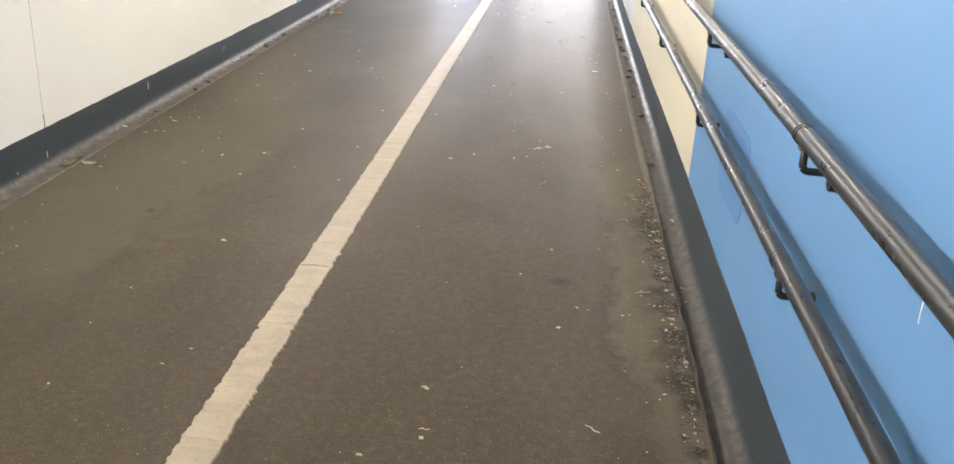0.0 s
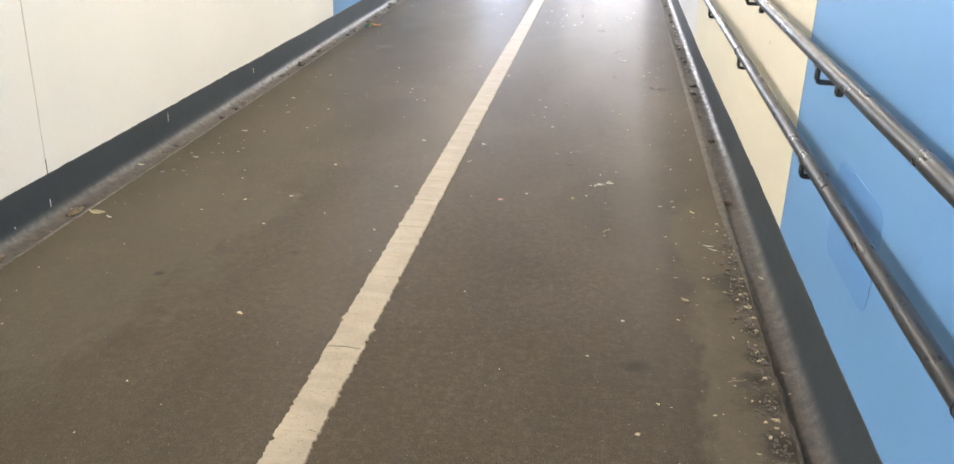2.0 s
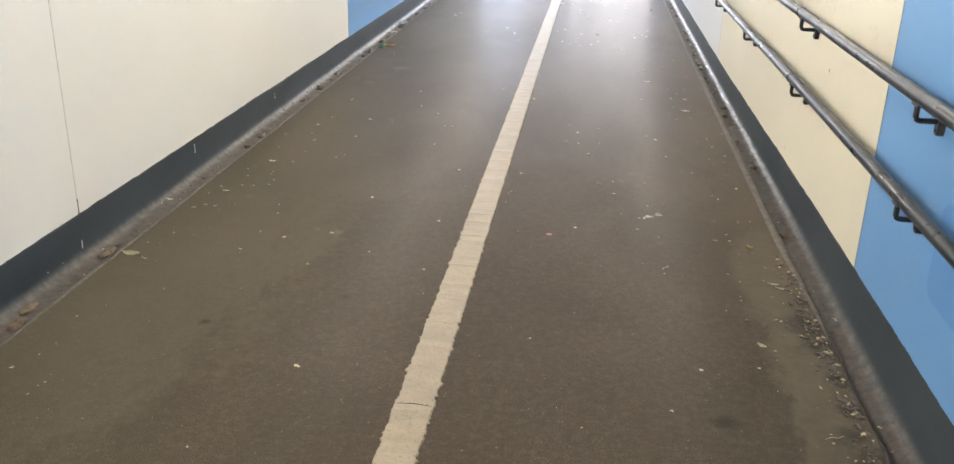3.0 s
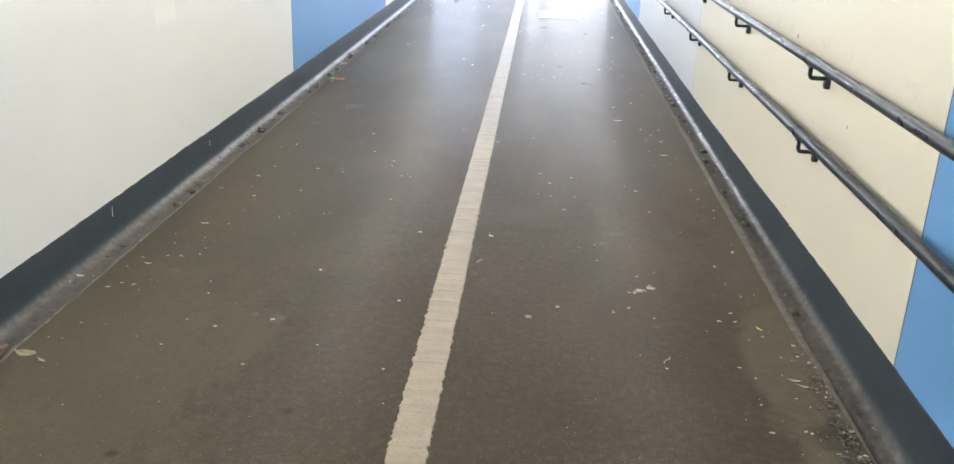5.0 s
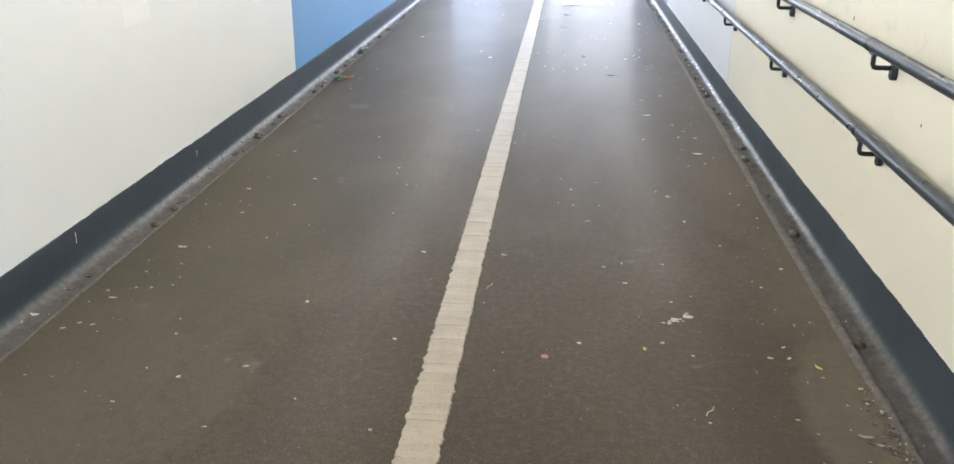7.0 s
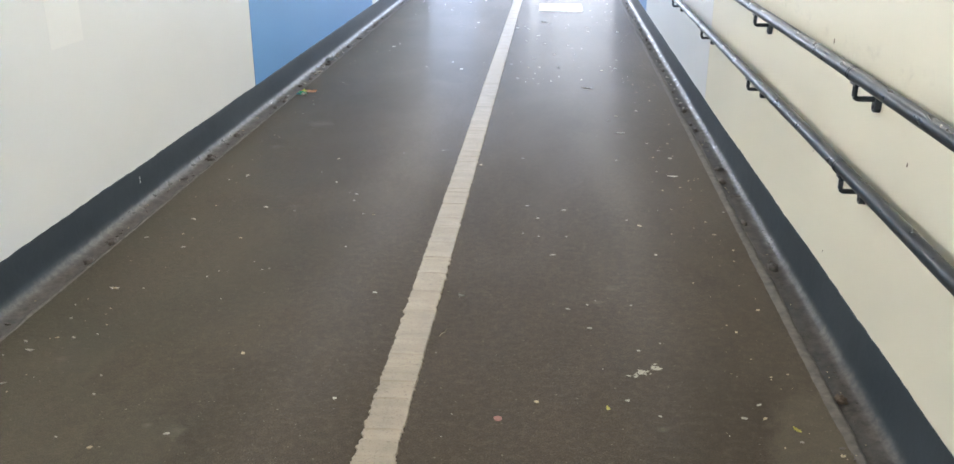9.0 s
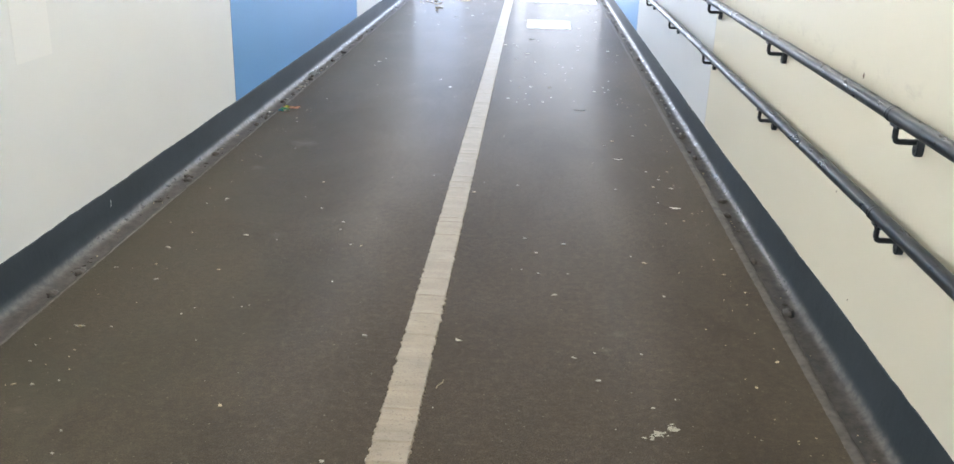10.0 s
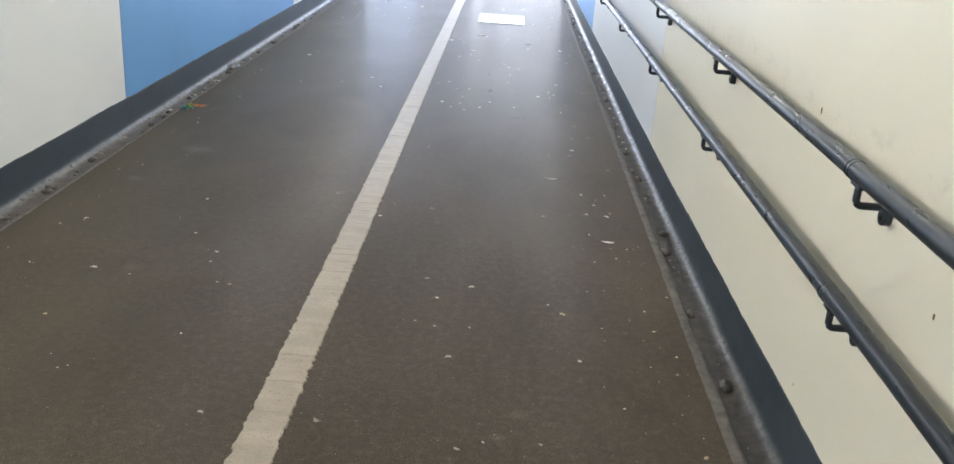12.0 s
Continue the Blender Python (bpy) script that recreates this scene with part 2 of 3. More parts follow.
def paint_line():
    m, nt, b = material("worn_line_paint", 0.45, 0.0, 0.40)
    v = coords(nt)
    fine = noise_node(nt, v, 140, 3, 0.7)
    bands = noise_node(nt, coords(nt, (2.0, 9.0, 1)), 1.6, 4, 0.6, 0.3)
    patch = noise_node(nt, v, 9, 6, 0.7)
    col = mix(nt, ramp(nt, bands, [(0.3, 0.0), (0.7, 1.0)]), (0.200, 0.163, 0.113), (0.262, 0.216, 0.154))
    col = mix(nt, ramp(nt, patch, [(0.45, 0.0), (0.72, 0.7)]), col, (0.16, 0.133, 0.093))
    col = mix(nt, ramp(nt, fine, [(0.57, 0.0), (0.67, 0.75)]), col, (0.095, 0.079, 0.056))
    nt.links.new(col, b.inputs["Base Color"])
    bump(nt, b, maths(nt, "ADD", fine, maths(nt, "MULTIPLY", patch, 1.0)), 0.35, 0.003)
    return m


def rail_paint():
    m, nt, b = material("grey_rail_paint", 0.33, 0.0, 0.25)
    v = coords(nt)
    streak = noise_node(nt, coords(nt, (3, 0.6, 3)), 6.0, 3, 0.5)
    chips = noise_node(nt, v, 48, 4, 0.7)
    # brown wear where use has rubbed the nearer lengths
    sep = nt.nodes.new("ShaderNodeSeparateXYZ")
    nt.links.new(v, sep.inputs[0])
    along = nt.nodes.new("ShaderNodeMapRange")
    along.inputs[1].default_value, along.inputs[2].default_value = 4.6, 2.8
    nt.links.new(sep.outputs[1], along.inputs[0])
    col = mix(nt, streak, (0.016, 0.021, 0.027), (0.029, 0.036, 0.044))
    col = mix(nt, maths(nt, "MULTIPLY", along.outputs[0], ramp(nt, streak, [(0.3, 0.1), (0.7, 0.5)])), col, (0.046, 0.041, 0.038))
    col = mix(nt, ramp(nt, chips, [(0.73, 0.0), (0.76, 0.5)]), col, (0.15, 0.15, 0.145))
    nt.links.new(col, b.inputs["Base Color"])
    worn = noise_node(nt, coords(nt, (1, 0.35, 1)), 22, 6, 0.7)
    nt.links.new(ramp(nt, worn, [(0.35, 0.24), (0.68, 0.46)]), b.inputs["Roughness"])
    bump(nt, b, maths(nt, "ADD", noise_node(nt, v, 160, 3, 0.6), maths(nt, "MULTIPLY", worn, 0.4)), 0.10, 0.0015)
    return m


M_FLOOR, M_GUTTER, M_LINE, M_RAIL = asphalt(), bitumen(), paint_line(), rail_paint()
M_CREAM = enamel("cream_enamel", (0.74, 0.71, 0.585), grime=True)
M_WHITE = enamel("white_enamel", (0.77, 0.775, 0.745))
M_GREY = enamel("pale_grey_enamel", (0.70, 0.72, 0.73))
M_BLUE = enamel("sky_blue_enamel", (0.143, 0.335, 0.63))
M_PATCH = enamel("overpaint_white", (0.82, 0.82, 0.78))
M_BLUE2 = enamel("deep_blue_overpaint", (0.112, 0.288, 0.60))
M_CONCRETE = plain("concrete", (0.34, 0.33, 0.31), 0.8, 0, 6, 0.2, 0.3, 0.01)
M_CEILING = plain("ceiling_paint", (0.62, 0.61, 0.57), 0.6, 0, 3, 0.1, 0.1, 0.01)
M_EARTH = plain("earth", (0.13, 0.12, 0.08), 0.9, 0, 2, 0.3, 0.4, 0.05)
M_MARK = plain("floor_white", (0.80, 0.80, 0.78), 0.4, 0, 40, 0.08, 0.2, 0.002)
M_LEAF = plain("dry_leaf", (0.33, 0.27, 0.17), 0.6, 0, 60, 0.35)
M_LEAFDARK = plain("rotten_leaf", (0.055, 0.045, 0.036), 0.6, 0, 60, 0.4)
M_CHIP = plain("dusty_scrap", (0.25, 0.235, 0.20), 0.7, 0, 60, 0.35)
M_PALE = plain("pale_paper", (0.45, 0.425, 0.36), 0.6, 0, 60, 0.2)
M_SPRIG = plain("dried_sprig", (0.27, 0.25, 0.20), 0.6, 0, 60, 0.3)
M_STRAW = plain("straw_leaf", (0.36, 0.325, 0.205), 0.6, 0, 60, 0.3)
M_YELLOW = plain("yellow_leaf", (0.40, 0.36, 0.07), 0.6, 0, 60, 0.3)
M_TWIG = plain("dry_twig", (0.34, 0.28, 0.18), 0.7, 0, 80, 0.3)
M_GREEN = plain("green_wrapper", (0.03, 0.36, 0.15), 0.3, 0, 40, 0.3)
M_LEMON = plain("yellow_wrapper", (0.55, 0.60, 0.12), 0.35, 0, 40, 0.2)
M_TEAL = plain("teal_wrapper", (0.03, 0.20, 0.24), 0.35, 0, 40, 0.2)
M_GREYPAPER = plain("grey_paper", (0.42, 0.44, 0.44), 0.5, 0, 40, 0.25)
M_ORANGE = plain("orange_wrapper", (0.50, 0.21, 0.10), 0.3, 0, 40, 0.3)
M_RED = plain("faded_red_paint", (0.22, 0.085, 0.065), 0.6, 0, 60, 0.3)
M_MOSS = plain("dead_moss", (0.110, 0.082, 0.055), 0.9, 0, 70, 0.5, 0.8, 0.006)
M_RUST = plain("rust_brown", (0.14, 0.098, 0.062), 0.8, 0, 40, 0.3)
M_LIP = plain("dusty_mortar", (0.074, 0.066, 0.054), 0.75, 0, 28, 0.6, 0.5, 0.004)
M_DARK = plain("dark_joint", (0.03, 0.03, 0.028), 0.8, 0, 40, 0.3)
M_JOINT = plain("weathered_sealant", (0.035, 0.038, 0.042), 0.7, 0, 30, 0.3)
M_SEAL = plain("grey_sealant", (0.42, 0.42, 0.40), 0.6, 0, 30, 0.3)
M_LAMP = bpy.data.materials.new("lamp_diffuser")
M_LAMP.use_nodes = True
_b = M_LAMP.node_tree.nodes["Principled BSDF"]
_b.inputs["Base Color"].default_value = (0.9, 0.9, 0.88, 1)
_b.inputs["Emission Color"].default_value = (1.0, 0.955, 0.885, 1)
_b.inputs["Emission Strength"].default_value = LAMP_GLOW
# weaker copy for the unseen east lamps, set to balance the two walls
M_LAMP_DIM = M_LAMP.copy()
M_LAMP_DIM.name = "aged_lamp_diffuser"
M_LAMP_DIM.node_tree.nodes["Principled BSDF"].inputs["Emission Strength"].default_value = DIM_LAMP_GLOW


# ---------------------------------------------------------------- mesh helpers
def link(name, bm, mat, parent=None, label="", smooth=False):
    me = bpy.data.meshes.new(name)
    bm.normal_update()
    bm.to_mesh(me)
    bm.free()
    for p in me.polygons:
        p.use_smooth = smooth
    me.materials.append(mat)
    ob = new(name, me)
    if parent is not None:
        ob.parent = parent
    if label:
        ob["label"] = label
    return ob


def part(name, bm, mat, parent, label="", smooth=False):
    return link(name, bm, mat, parent, label, smooth)


def box(x0, x1, y0, y1, z0, z1, bevel=0.0, bm=None):
    bm = bm or bmesh.new()
    r = bmesh.ops.create_cube(bm, size=1.0)
    bmesh.ops.transform(bm, matrix=Matrix.Translation(((x0 + x1) / 2, (y0 + y1) / 2, (z0 + z1) / 2)) @ Matrix.Diagonal((x1 - x0, y1 - y0, z1 - z0, 1)), verts=r["verts"])
    if bevel:
        bmesh.ops.bevel(bm, geom=bm.edges[:], offset=bevel, segments=2, affect="EDGES", profile=0.6)
    return bm


def tube(path, radius, sides=14, caps=True, bm=None):
    """A round bar along a list of points."""
    bm = bm or bmesh.new()
    rings = []
    pts = [Vector(p) for p in path]
    for i, p in enumerate(pts):
        d = (pts[min(i + 1, len(pts) - 1)] - pts[max(i - 1, 0)]).normalized()
        a = Vector((0, 0, 1)) if abs(d.z) < 0.9 else Vector((0, 1, 0))
        u = d.cross(a).normalized()
        w = u.cross(d).normalized()
        r = radius[i] if isinstance(radius, (list, tuple)) else radius
        rings.append([bm.verts.new(p + (u * math.cos(k * 2 * math.pi / sides) + w * math.sin(k * 2 * math.pi / sides)) * r) for k in range(sides)])
    for a, b in zip(rings, rings[1:]):
        for k in range(sides):
            bm.faces.new((a[k], a[(k + 1) % sides], b[(k + 1) % sides], b[k]))
    if caps:
        bm.faces.new(rings[0])
        bm.faces.new(list(reversed(rings[-1])))
    bmesh.ops.recalc_face_normals(bm, faces=bm.faces[:])
    return bm


def wobble(x, y, z=0.0):
    return noise.noise(Vector((x, y, z)))


# ---------------------------------------------------------------- setting
def build_shell():
    tagged(link("ground", box(-400, 400, -400, 400, -0.5, -0.06), M_EARTH), "bare brown earth round the subway", "ground", kind="structure")
    floor = link("floor", box(LIP_L, LIP_R, Y0 - 14, Y1 + 14, -0.3, 0.0), M_FLOOR)
    tagged(floor, "dark worn asphalt walkway with dusty edges", "floor", kind="structure")
    tagged(link("ceiling", box(XL - 0.3, XR + 0.3, Y0, Y1, TOP, TOP + 0.4), M_CEILING), "pale painted concrete subway ceiling", "ceiling", kind="structure")
    for side, name in ((-1, "wall_west"), (1, "wall_east")):
        face = XL if side < 0 else XR
        a, b = sorted((face + side * 0.03, face + side * 0.3))
        wall = link(name, box(a, b, Y0, Y1, -0.3, TOP), M_CONCRETE)
        tagged(wall, "subway wall clad in large glossy enamel panels", "wall", kind="structure")
        tones = {-1: [M_BLUE, M_WHITE, M_WHITE, M_WHITE, M_BLUE, M_WHITE], 1: [M_CREAM, M_BLUE, M_BLUE, M_CREAM, M_GREY, M_BLUE]}[side]
        for (y0, y1), tone in zip(zip(JOINTS, JOINTS[1:]), tones):
            gap = 0.0034
            a, b = sorted((face, face + side * 0.022))
            part("panel", box(a, b, y0 + gap, y1 - gap, 0.08, TOP - 0.02, 0.002), tone, wall,
                 "sky-blue enamel panel" if tone is M_BLUE else "pale enamel panel")
            a, b = sorted((face + side * 0.0225, face + side * 0.029))
            part("joint_backing", box(a, b, y1 - 0.03, y1 + 0.03, 0.10, TOP - 0.02), M_DARK, wall)
            foot = 0.235 if side < 0 and abs(y1 - 3.98) < 0.01 else 0.12
            a, b = sorted((face + side * 0.0012, face + side * 0.02))
            dark = (side < 0 and y1 > 5) or (side > 0 and y1 < 5)
            part("sealant", box(a, b, y1 - 0.0032, y1 + 0.0032, foot, TOP - 0.03), M_JOINT if dark else M_SEAL, wall)
    # walls of the open cuttings beyond both mouths
    for name, ya, yb in (("wall_far_cutting", Y1 + 0.01, Y1 + 14), ("wall_near_cutting", Y0 - 14, Y0 - 0.01)):
        for x0, x1 in ((XL - 0.3, XL), (XR, XR + 0.3)):
            tagged(link(name, box(x0, x1, ya, yb, -0.3, 1.5), M_CONCRETE), "plain grey concrete wall of the open cutting", "wall", kind="structure")


def gutter(side):
    """Moulded bitumen gutter with a rounded cove up the foot of the wall."""
    face = XL if side < 0 else XR
    lip = LIP_L - 0.001 if side < 0 else LIP_R + 0.001
    w = abs(face - lip)
    bm = bmesh.new()
    rows = []
    y = Y0
    while y < Y1 + 0.01:
        n1, n2, n3, n4 = wobble(side * 3, y * 2.1), wobble(side * 7 + 5, y * 13.0), wobble(side * 11, y * 0.8), wobble(side * 19, y * 29.0)
        # the east skirting runs out lower towards the far mouth
        sink = 0.0 if side < 0 else min(0.032, max(0.0, (y - 4.7) * 0.0105))
        top = 0.164 - sink + 0.004 * n1 + 0.003 * n2 + 0.0015 * wobble(side, y * 31)
        # wide worn cove on the nearer east length, tight against the wall elsewhere
        k = 1.0 if side < 0 else min(1.0, max(0.0, (y - 3.2) / 2.2))
        wide = (0.40, 0.52, 0.63, 0.72, 0.79, 0.88)
        tight = (0.56, 0.72, 0.82, 0.88, 0.912, 0.945)
        f = [a + (b - a) * k for a, b in zip(wide, tight)]
        prof = [(0.0, -0.05), (0.0, -0.012 + 0.005 * n1), (0.06, -0.020 - 0.030 * (1 - k)), (0.16, -0.018 - 0.022 * (1 - k) + 0.003 * n2), (0.36 + 0.03 * n3, -0.016 + 0.002 * n1), (f[0] + 0.02 * n1, -0.0135 + 0.0015 * n2),
                (f[1] + 0.015 * n1, -0.010 + 0.003 * n2), (f[2] + 0.012 * n1 + 0.018 * n2 + 0.008 * n4, -0.002), (f[3] + 0.016 * n2 + 0.010 * n4, 0.014), (f[4] + 0.008 * n2, 0.036), (f[5], 0.08),
                (0.965, top - 0.006), (0.975, top - 0.001), (0.984, top), (1.08, top)]
        rows.append([bm.verts.new((lip + side * w * f, y, z)) for f, z in prof])
        y += 0.025
    for a, b in zip(rows, rows[1:]):
        for i in range(len(a) - 1):
            bm.faces.new((a[i], a[i + 1], b[i + 1], b[i]) if side < 0 else (a[i], b[i], b[i + 1], a[i + 1]))
    ob = link("gutter", bm, M_GUTTER, smooth=True)
    tagged(ob, "dark moulded bitumen gutter coved up the wall foot", "gutter", kind="structure")


def floor_edge(side):
    """Broken, slightly raised asphalt lip along the gutter."""
    x = LIP_L - 0.004 if side < 0 else LIP_R + 0.004
    bm = bmesh.new()
    rows = []
    y = Y0
    while y < Y1:
        n, n2 = wobble(side * 5 + 1, y * 1.7), wobble(side * 9, y * 8.0)
        crumbled = 0.0 if side < 0 else min(1.0, max(0.0, (4.6 - y) / 0.9))
        wdt = (0.013 if side < 0 else 0.036 - 0.029 * crumbled) + 0.008 * n * (1 - 0.6 * crumbled) + 0.005 * n2
        h = max(0.001, 0.0045 + 0.004 * n2 + 0.003 * n + 0.003 * wobble(side * 13, y * 27))
        xo = x + side * (0.004 + 0.008 * n2 + 0.008 * n + 0.004 * wobble(side * 17, y * 27))
        rows.append([bm.verts.new(p) for p in ((xo - side * wdt, y, 0.0005), (xo - side * wdt * 0.6, y, h), (xo - side * 0.006, y, h * 0.9), (xo + side * 0.002, y, h * 0.3), (xo + side * 0.002, y, -0.03))])
        y += 0.03
    for a, b in zip(rows, rows[1:]):
        for i in range(4):
            bm.faces.new((a[i], a[i + 1], b[i + 1], b[i]))
    bmesh.ops.recalc_face_normals(bm, faces=bm.faces[:])
    ob = link("trim", bm, M_LIP, smooth=True)
    tagged(ob, "rough raised asphalt lip beside the gutter", "floor edge", kind="structure")


def centre_line():
    bm = bmesh.new()
    rows = []
    y, i = Y0, 0
    ridge = 0.0
    rng = random.Random(4)
    nxt = y + 0.1
    while y < Y1 + 3:
        l = -0.058 + 0.004 * wobble(1, y * 9) + 0.007 * wobble(2, y * 27) + 0.006 * wobble(12, y * 60) + 0.004 * wobble(22, y * 160)
        r = 0.0525 + 0.004 * wobble(3, y * 9) + 0.007 * wobble(4, y * 27) + 0.007 * wobble(14, y * 60) + 0.005 * wobble(24, y * 160)
        ridge *= 0.65
        if y > nxt:
            ridge = rng.choice((0.0004, 0.0007, 0.001, 0.0019))
            nxt = y + rng.choice((0.05, 0.08, 0.12, 0.18, 0.26) if y < 4 else (0.03, 0.05, 0.07, 0.1, 0.16))
        h = 0.0045 + 0.001 * wobble(5, y * 6) + ridge
        sl = 0.006 * wobble(8, y * 3)
        rows.append([bm.verts.new(p) for p in ((l - 0.003, y, 0.0), (l, y, h * 0.8), (-0.02, y + sl, h), (0.02, y + sl * 1.6, h), (r, y, h * 0.8), (r + 0.003, y, 0.0))])
        y += 0.008
    for a, b in zip(rows, rows[1:]):
        for k in range(5):
            bm.faces.new((a[k], a[k + 1], b[k + 1], b[k]))
    bmesh.ops.recalc_face_normals(bm, faces=bm.faces[:])
    ob = link("centre_line", bm, M_LINE)
    for y, x0, x1 in ((3.075, -0.054, 0.05), (2.62, 0.01, 0.05)):
        bm = tube([(x0, y, 0.0045), ((x0 + x1) / 2, y + 0.004, 0.0052), (x1, y - 0.002, 0.0045)], [0.0009, 0.0014, 0.0007], 6)
        part("crack", bm, M_DARK, ob, "dark cracked edge")
    tagged(ob, "worn cream painted line with ragged edges on asphalt", "floor marking", kind="structure")


# ---------------------------------------------------------------- handrails
BRACKETS = [-8.55, -7.05, -5.55, -4.05, -2.55, -1.05, 0.46, 1.965, 3.44, 5.055, 6.56, 8.04, 9.54, 11.04, 12.54, 14.04, 15.54]
RX, RR = 1.362, 0.0215


def bracket(z, parent):
    """Bent round bar from under the rail to a flange on the wall, at y = 0."""
    bend = 0.014
    zb = z - 0.067
    pts = [(RX - 0.004, 0, z - RR + 0.004), (RX - 0.004, 0, zb + bend)]
    for k in range(1, 6):
        a = k / 5 * math.pi / 2
        pts.append((RX - 0.004 + bend * (1 - math.cos(a)), 0, zb + bend * (1 - math.sin(a))))
    pts += [(XR - 0.007, 0, zb)]
    arm = part("bracket", tube(pts, 0.0085, 10), M_RAIL, parent, smooth=True)
    plate = bmesh.new()
    rings = []
    for x, k in ((XR - 0.020, 0.86), (XR - 0.017, 1.0), (XR - 0.0005, 1.05)):
        rings.append([plate.verts.new((x, 0.0175 * k * math.cos(q), zb - 0.013 + (0.010 if math.sin(q) > 0 else -0.010) + 0.0175 * k * math.sin(q))) for q in [2 * math.pi * (i + 0.5) / 20 for i in range(20)]])
    for r0, r1 in zip(rings, rings[1:]):
        for i in range(20):
            plate.faces.new((r0[i], r0[(i + 1) % 20], r1[(i + 1) % 20], r1[i]))
    plate.faces.new(rings[0])
    plate.faces.new(rings[-1])
    bmesh.ops.recalc_face_normals(plate, faces=plate.faces[:])
    part("flange", plate, M_RAIL, arm)
    part("saddle", box(RX - 0.014, RX + 0.008, -0.028, 0.028, z - RR - 0.004, z - RR + 0.004, 0.002), M_RAIL, arm)
    part("screw", tube([(XR - 0.023, 0, zb - 0.025), (XR - 0.0195, 0, zb - 0.025)], 0.005, 8), M_RAIL, arm)
    return arm


def handrail(z, label):
    bm = bmesh.new()
    ys = [-9.0 + 0.4 * k for k in range(int((Y1 - 0.4 + 9.0) / 0.4))]
    path = [(RX + 0.002 * wobble(1, y * 0.7, z), y, z + 0.002 * wobble(2, y * 0.6, z)) for y in ys]
    rail = link("handrail", tube(path, RR, 24), M_RAIL, smooth=True)
    tagged(rail, label, "handrail", "wall handrails")
    first = bracket(z, rail)
    for i, y in enumerate(BRACKETS):
        if i == 0:
            first.location.y = y
            continue
        arm = first.copy()
        scene.collection.objects.link(arm)
        arm.location.y = y
        for c in first.children:
            k = c.copy()
            scene.collection.objects.link(k)
            k.parent = arm
    for i, y in enumerate(BRACKETS):
        if i % 2 == 1:
            for dy in (0.038, 0.056):
                part("coupling_ring", tube([(RX, y + dy - 0.004, z), (RX, y + dy - 0.002, z), (RX, y + dy + 0.002, z), (RX, y + dy + 0.004, z)], [RR, RR + 0.0016, RR + 0.0016, RR], 24), M_RAIL, rail, smooth=True)
    return rail


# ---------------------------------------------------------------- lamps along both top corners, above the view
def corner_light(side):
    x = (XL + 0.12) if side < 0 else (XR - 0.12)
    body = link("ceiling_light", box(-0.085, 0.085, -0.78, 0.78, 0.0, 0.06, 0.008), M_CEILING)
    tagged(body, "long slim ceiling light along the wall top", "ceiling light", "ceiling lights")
    part("diffuser", box(-0.065, 0.065, -0.75, 0.75, -0.022, -0.001, 0.006), M_LAMP if side < 0 else M_LAMP_DIM, body)
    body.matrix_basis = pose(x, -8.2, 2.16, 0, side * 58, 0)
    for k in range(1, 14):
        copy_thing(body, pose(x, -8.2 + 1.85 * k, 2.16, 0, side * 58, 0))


build_shell()
for s in (-1, 1):
    gutter(s)
    floor_edge(s)
centre_line()
handrail(0.911, "upper dark grey painted steel handrail on wall brackets")
handrail(0.616, "lower dark grey painted steel handrail on wall brackets")
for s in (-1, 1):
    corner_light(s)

# painted block on the asphalt
tagged(link("floor_marking", box(0.285, 0.792, 13.29, 13.97, 0.0, 0.005, 0.001), M_MARK), "white painted rectangle on the asphalt", "floor marking", kind="structure")
# overpainted patch
tagged(link("paint_patch", box(XL, XL + 0.0015, 5.715, 5.98, 0.825, 1.9, 0.0005), M_PATCH), "fresh white overpaint patch on the wall panel", "paint patch")
# broad white sheet over the asphalt, from inside the far mouth to beyond it
tagged(link("floor_marking", box(0.17, 1.25, 16.0, 18.0, 0.0, 0.005, 0.001), M_MARK), "broad white band over the floor at the subway mouth", "floor marking", kind="structure")


# ---------------------------------------------------------------- litter
def leaf_mesh(name, mat, length, width, curl, seed):
    """A dry leaf: pointed outline, curled along and across, with a thin body."""
    rng = random.Random(seed)
    bm = bmesh.new()
    n, rows = 8, []
    for i in range(n + 1):
        u = i / n
        half = width / 2 * (math.sin(math.pi * u ** 0.8) ** 0.8 + 0.02) * rng.uniform(0.78, 1.1)
        z = curl * (u - 0.5) ** 2 * 4 + rng.uniform(0, 0.12) * curl
        rows.append([bm.verts.new((v * half, (u - 0.5) * length, 0.0012 + z + curl * 0.7 * abs(v) * rng.uniform(0.6, 1.1))) for v in (-1, -0.5, 0, 0.5, 1)])
    for a, b in zip(rows, rows[1:]):
        for k in range(4):
            bm.faces.new((a[k], a[k + 1], b[k + 1], b[k]))
    bmesh.ops.solidify(bm, geom=bm.faces[:], thickness=0.0008)
    low = min(v.co.z for v in bm.verts)
    bmesh.ops.translate(bm, verts=bm.verts[:], vec=(0, 0, 0.0003 - low))
    me = bpy.data.meshes.new(name)
    bm.to_mesh(me)
    bm.free()
    me.materials.append(mat)
    return me


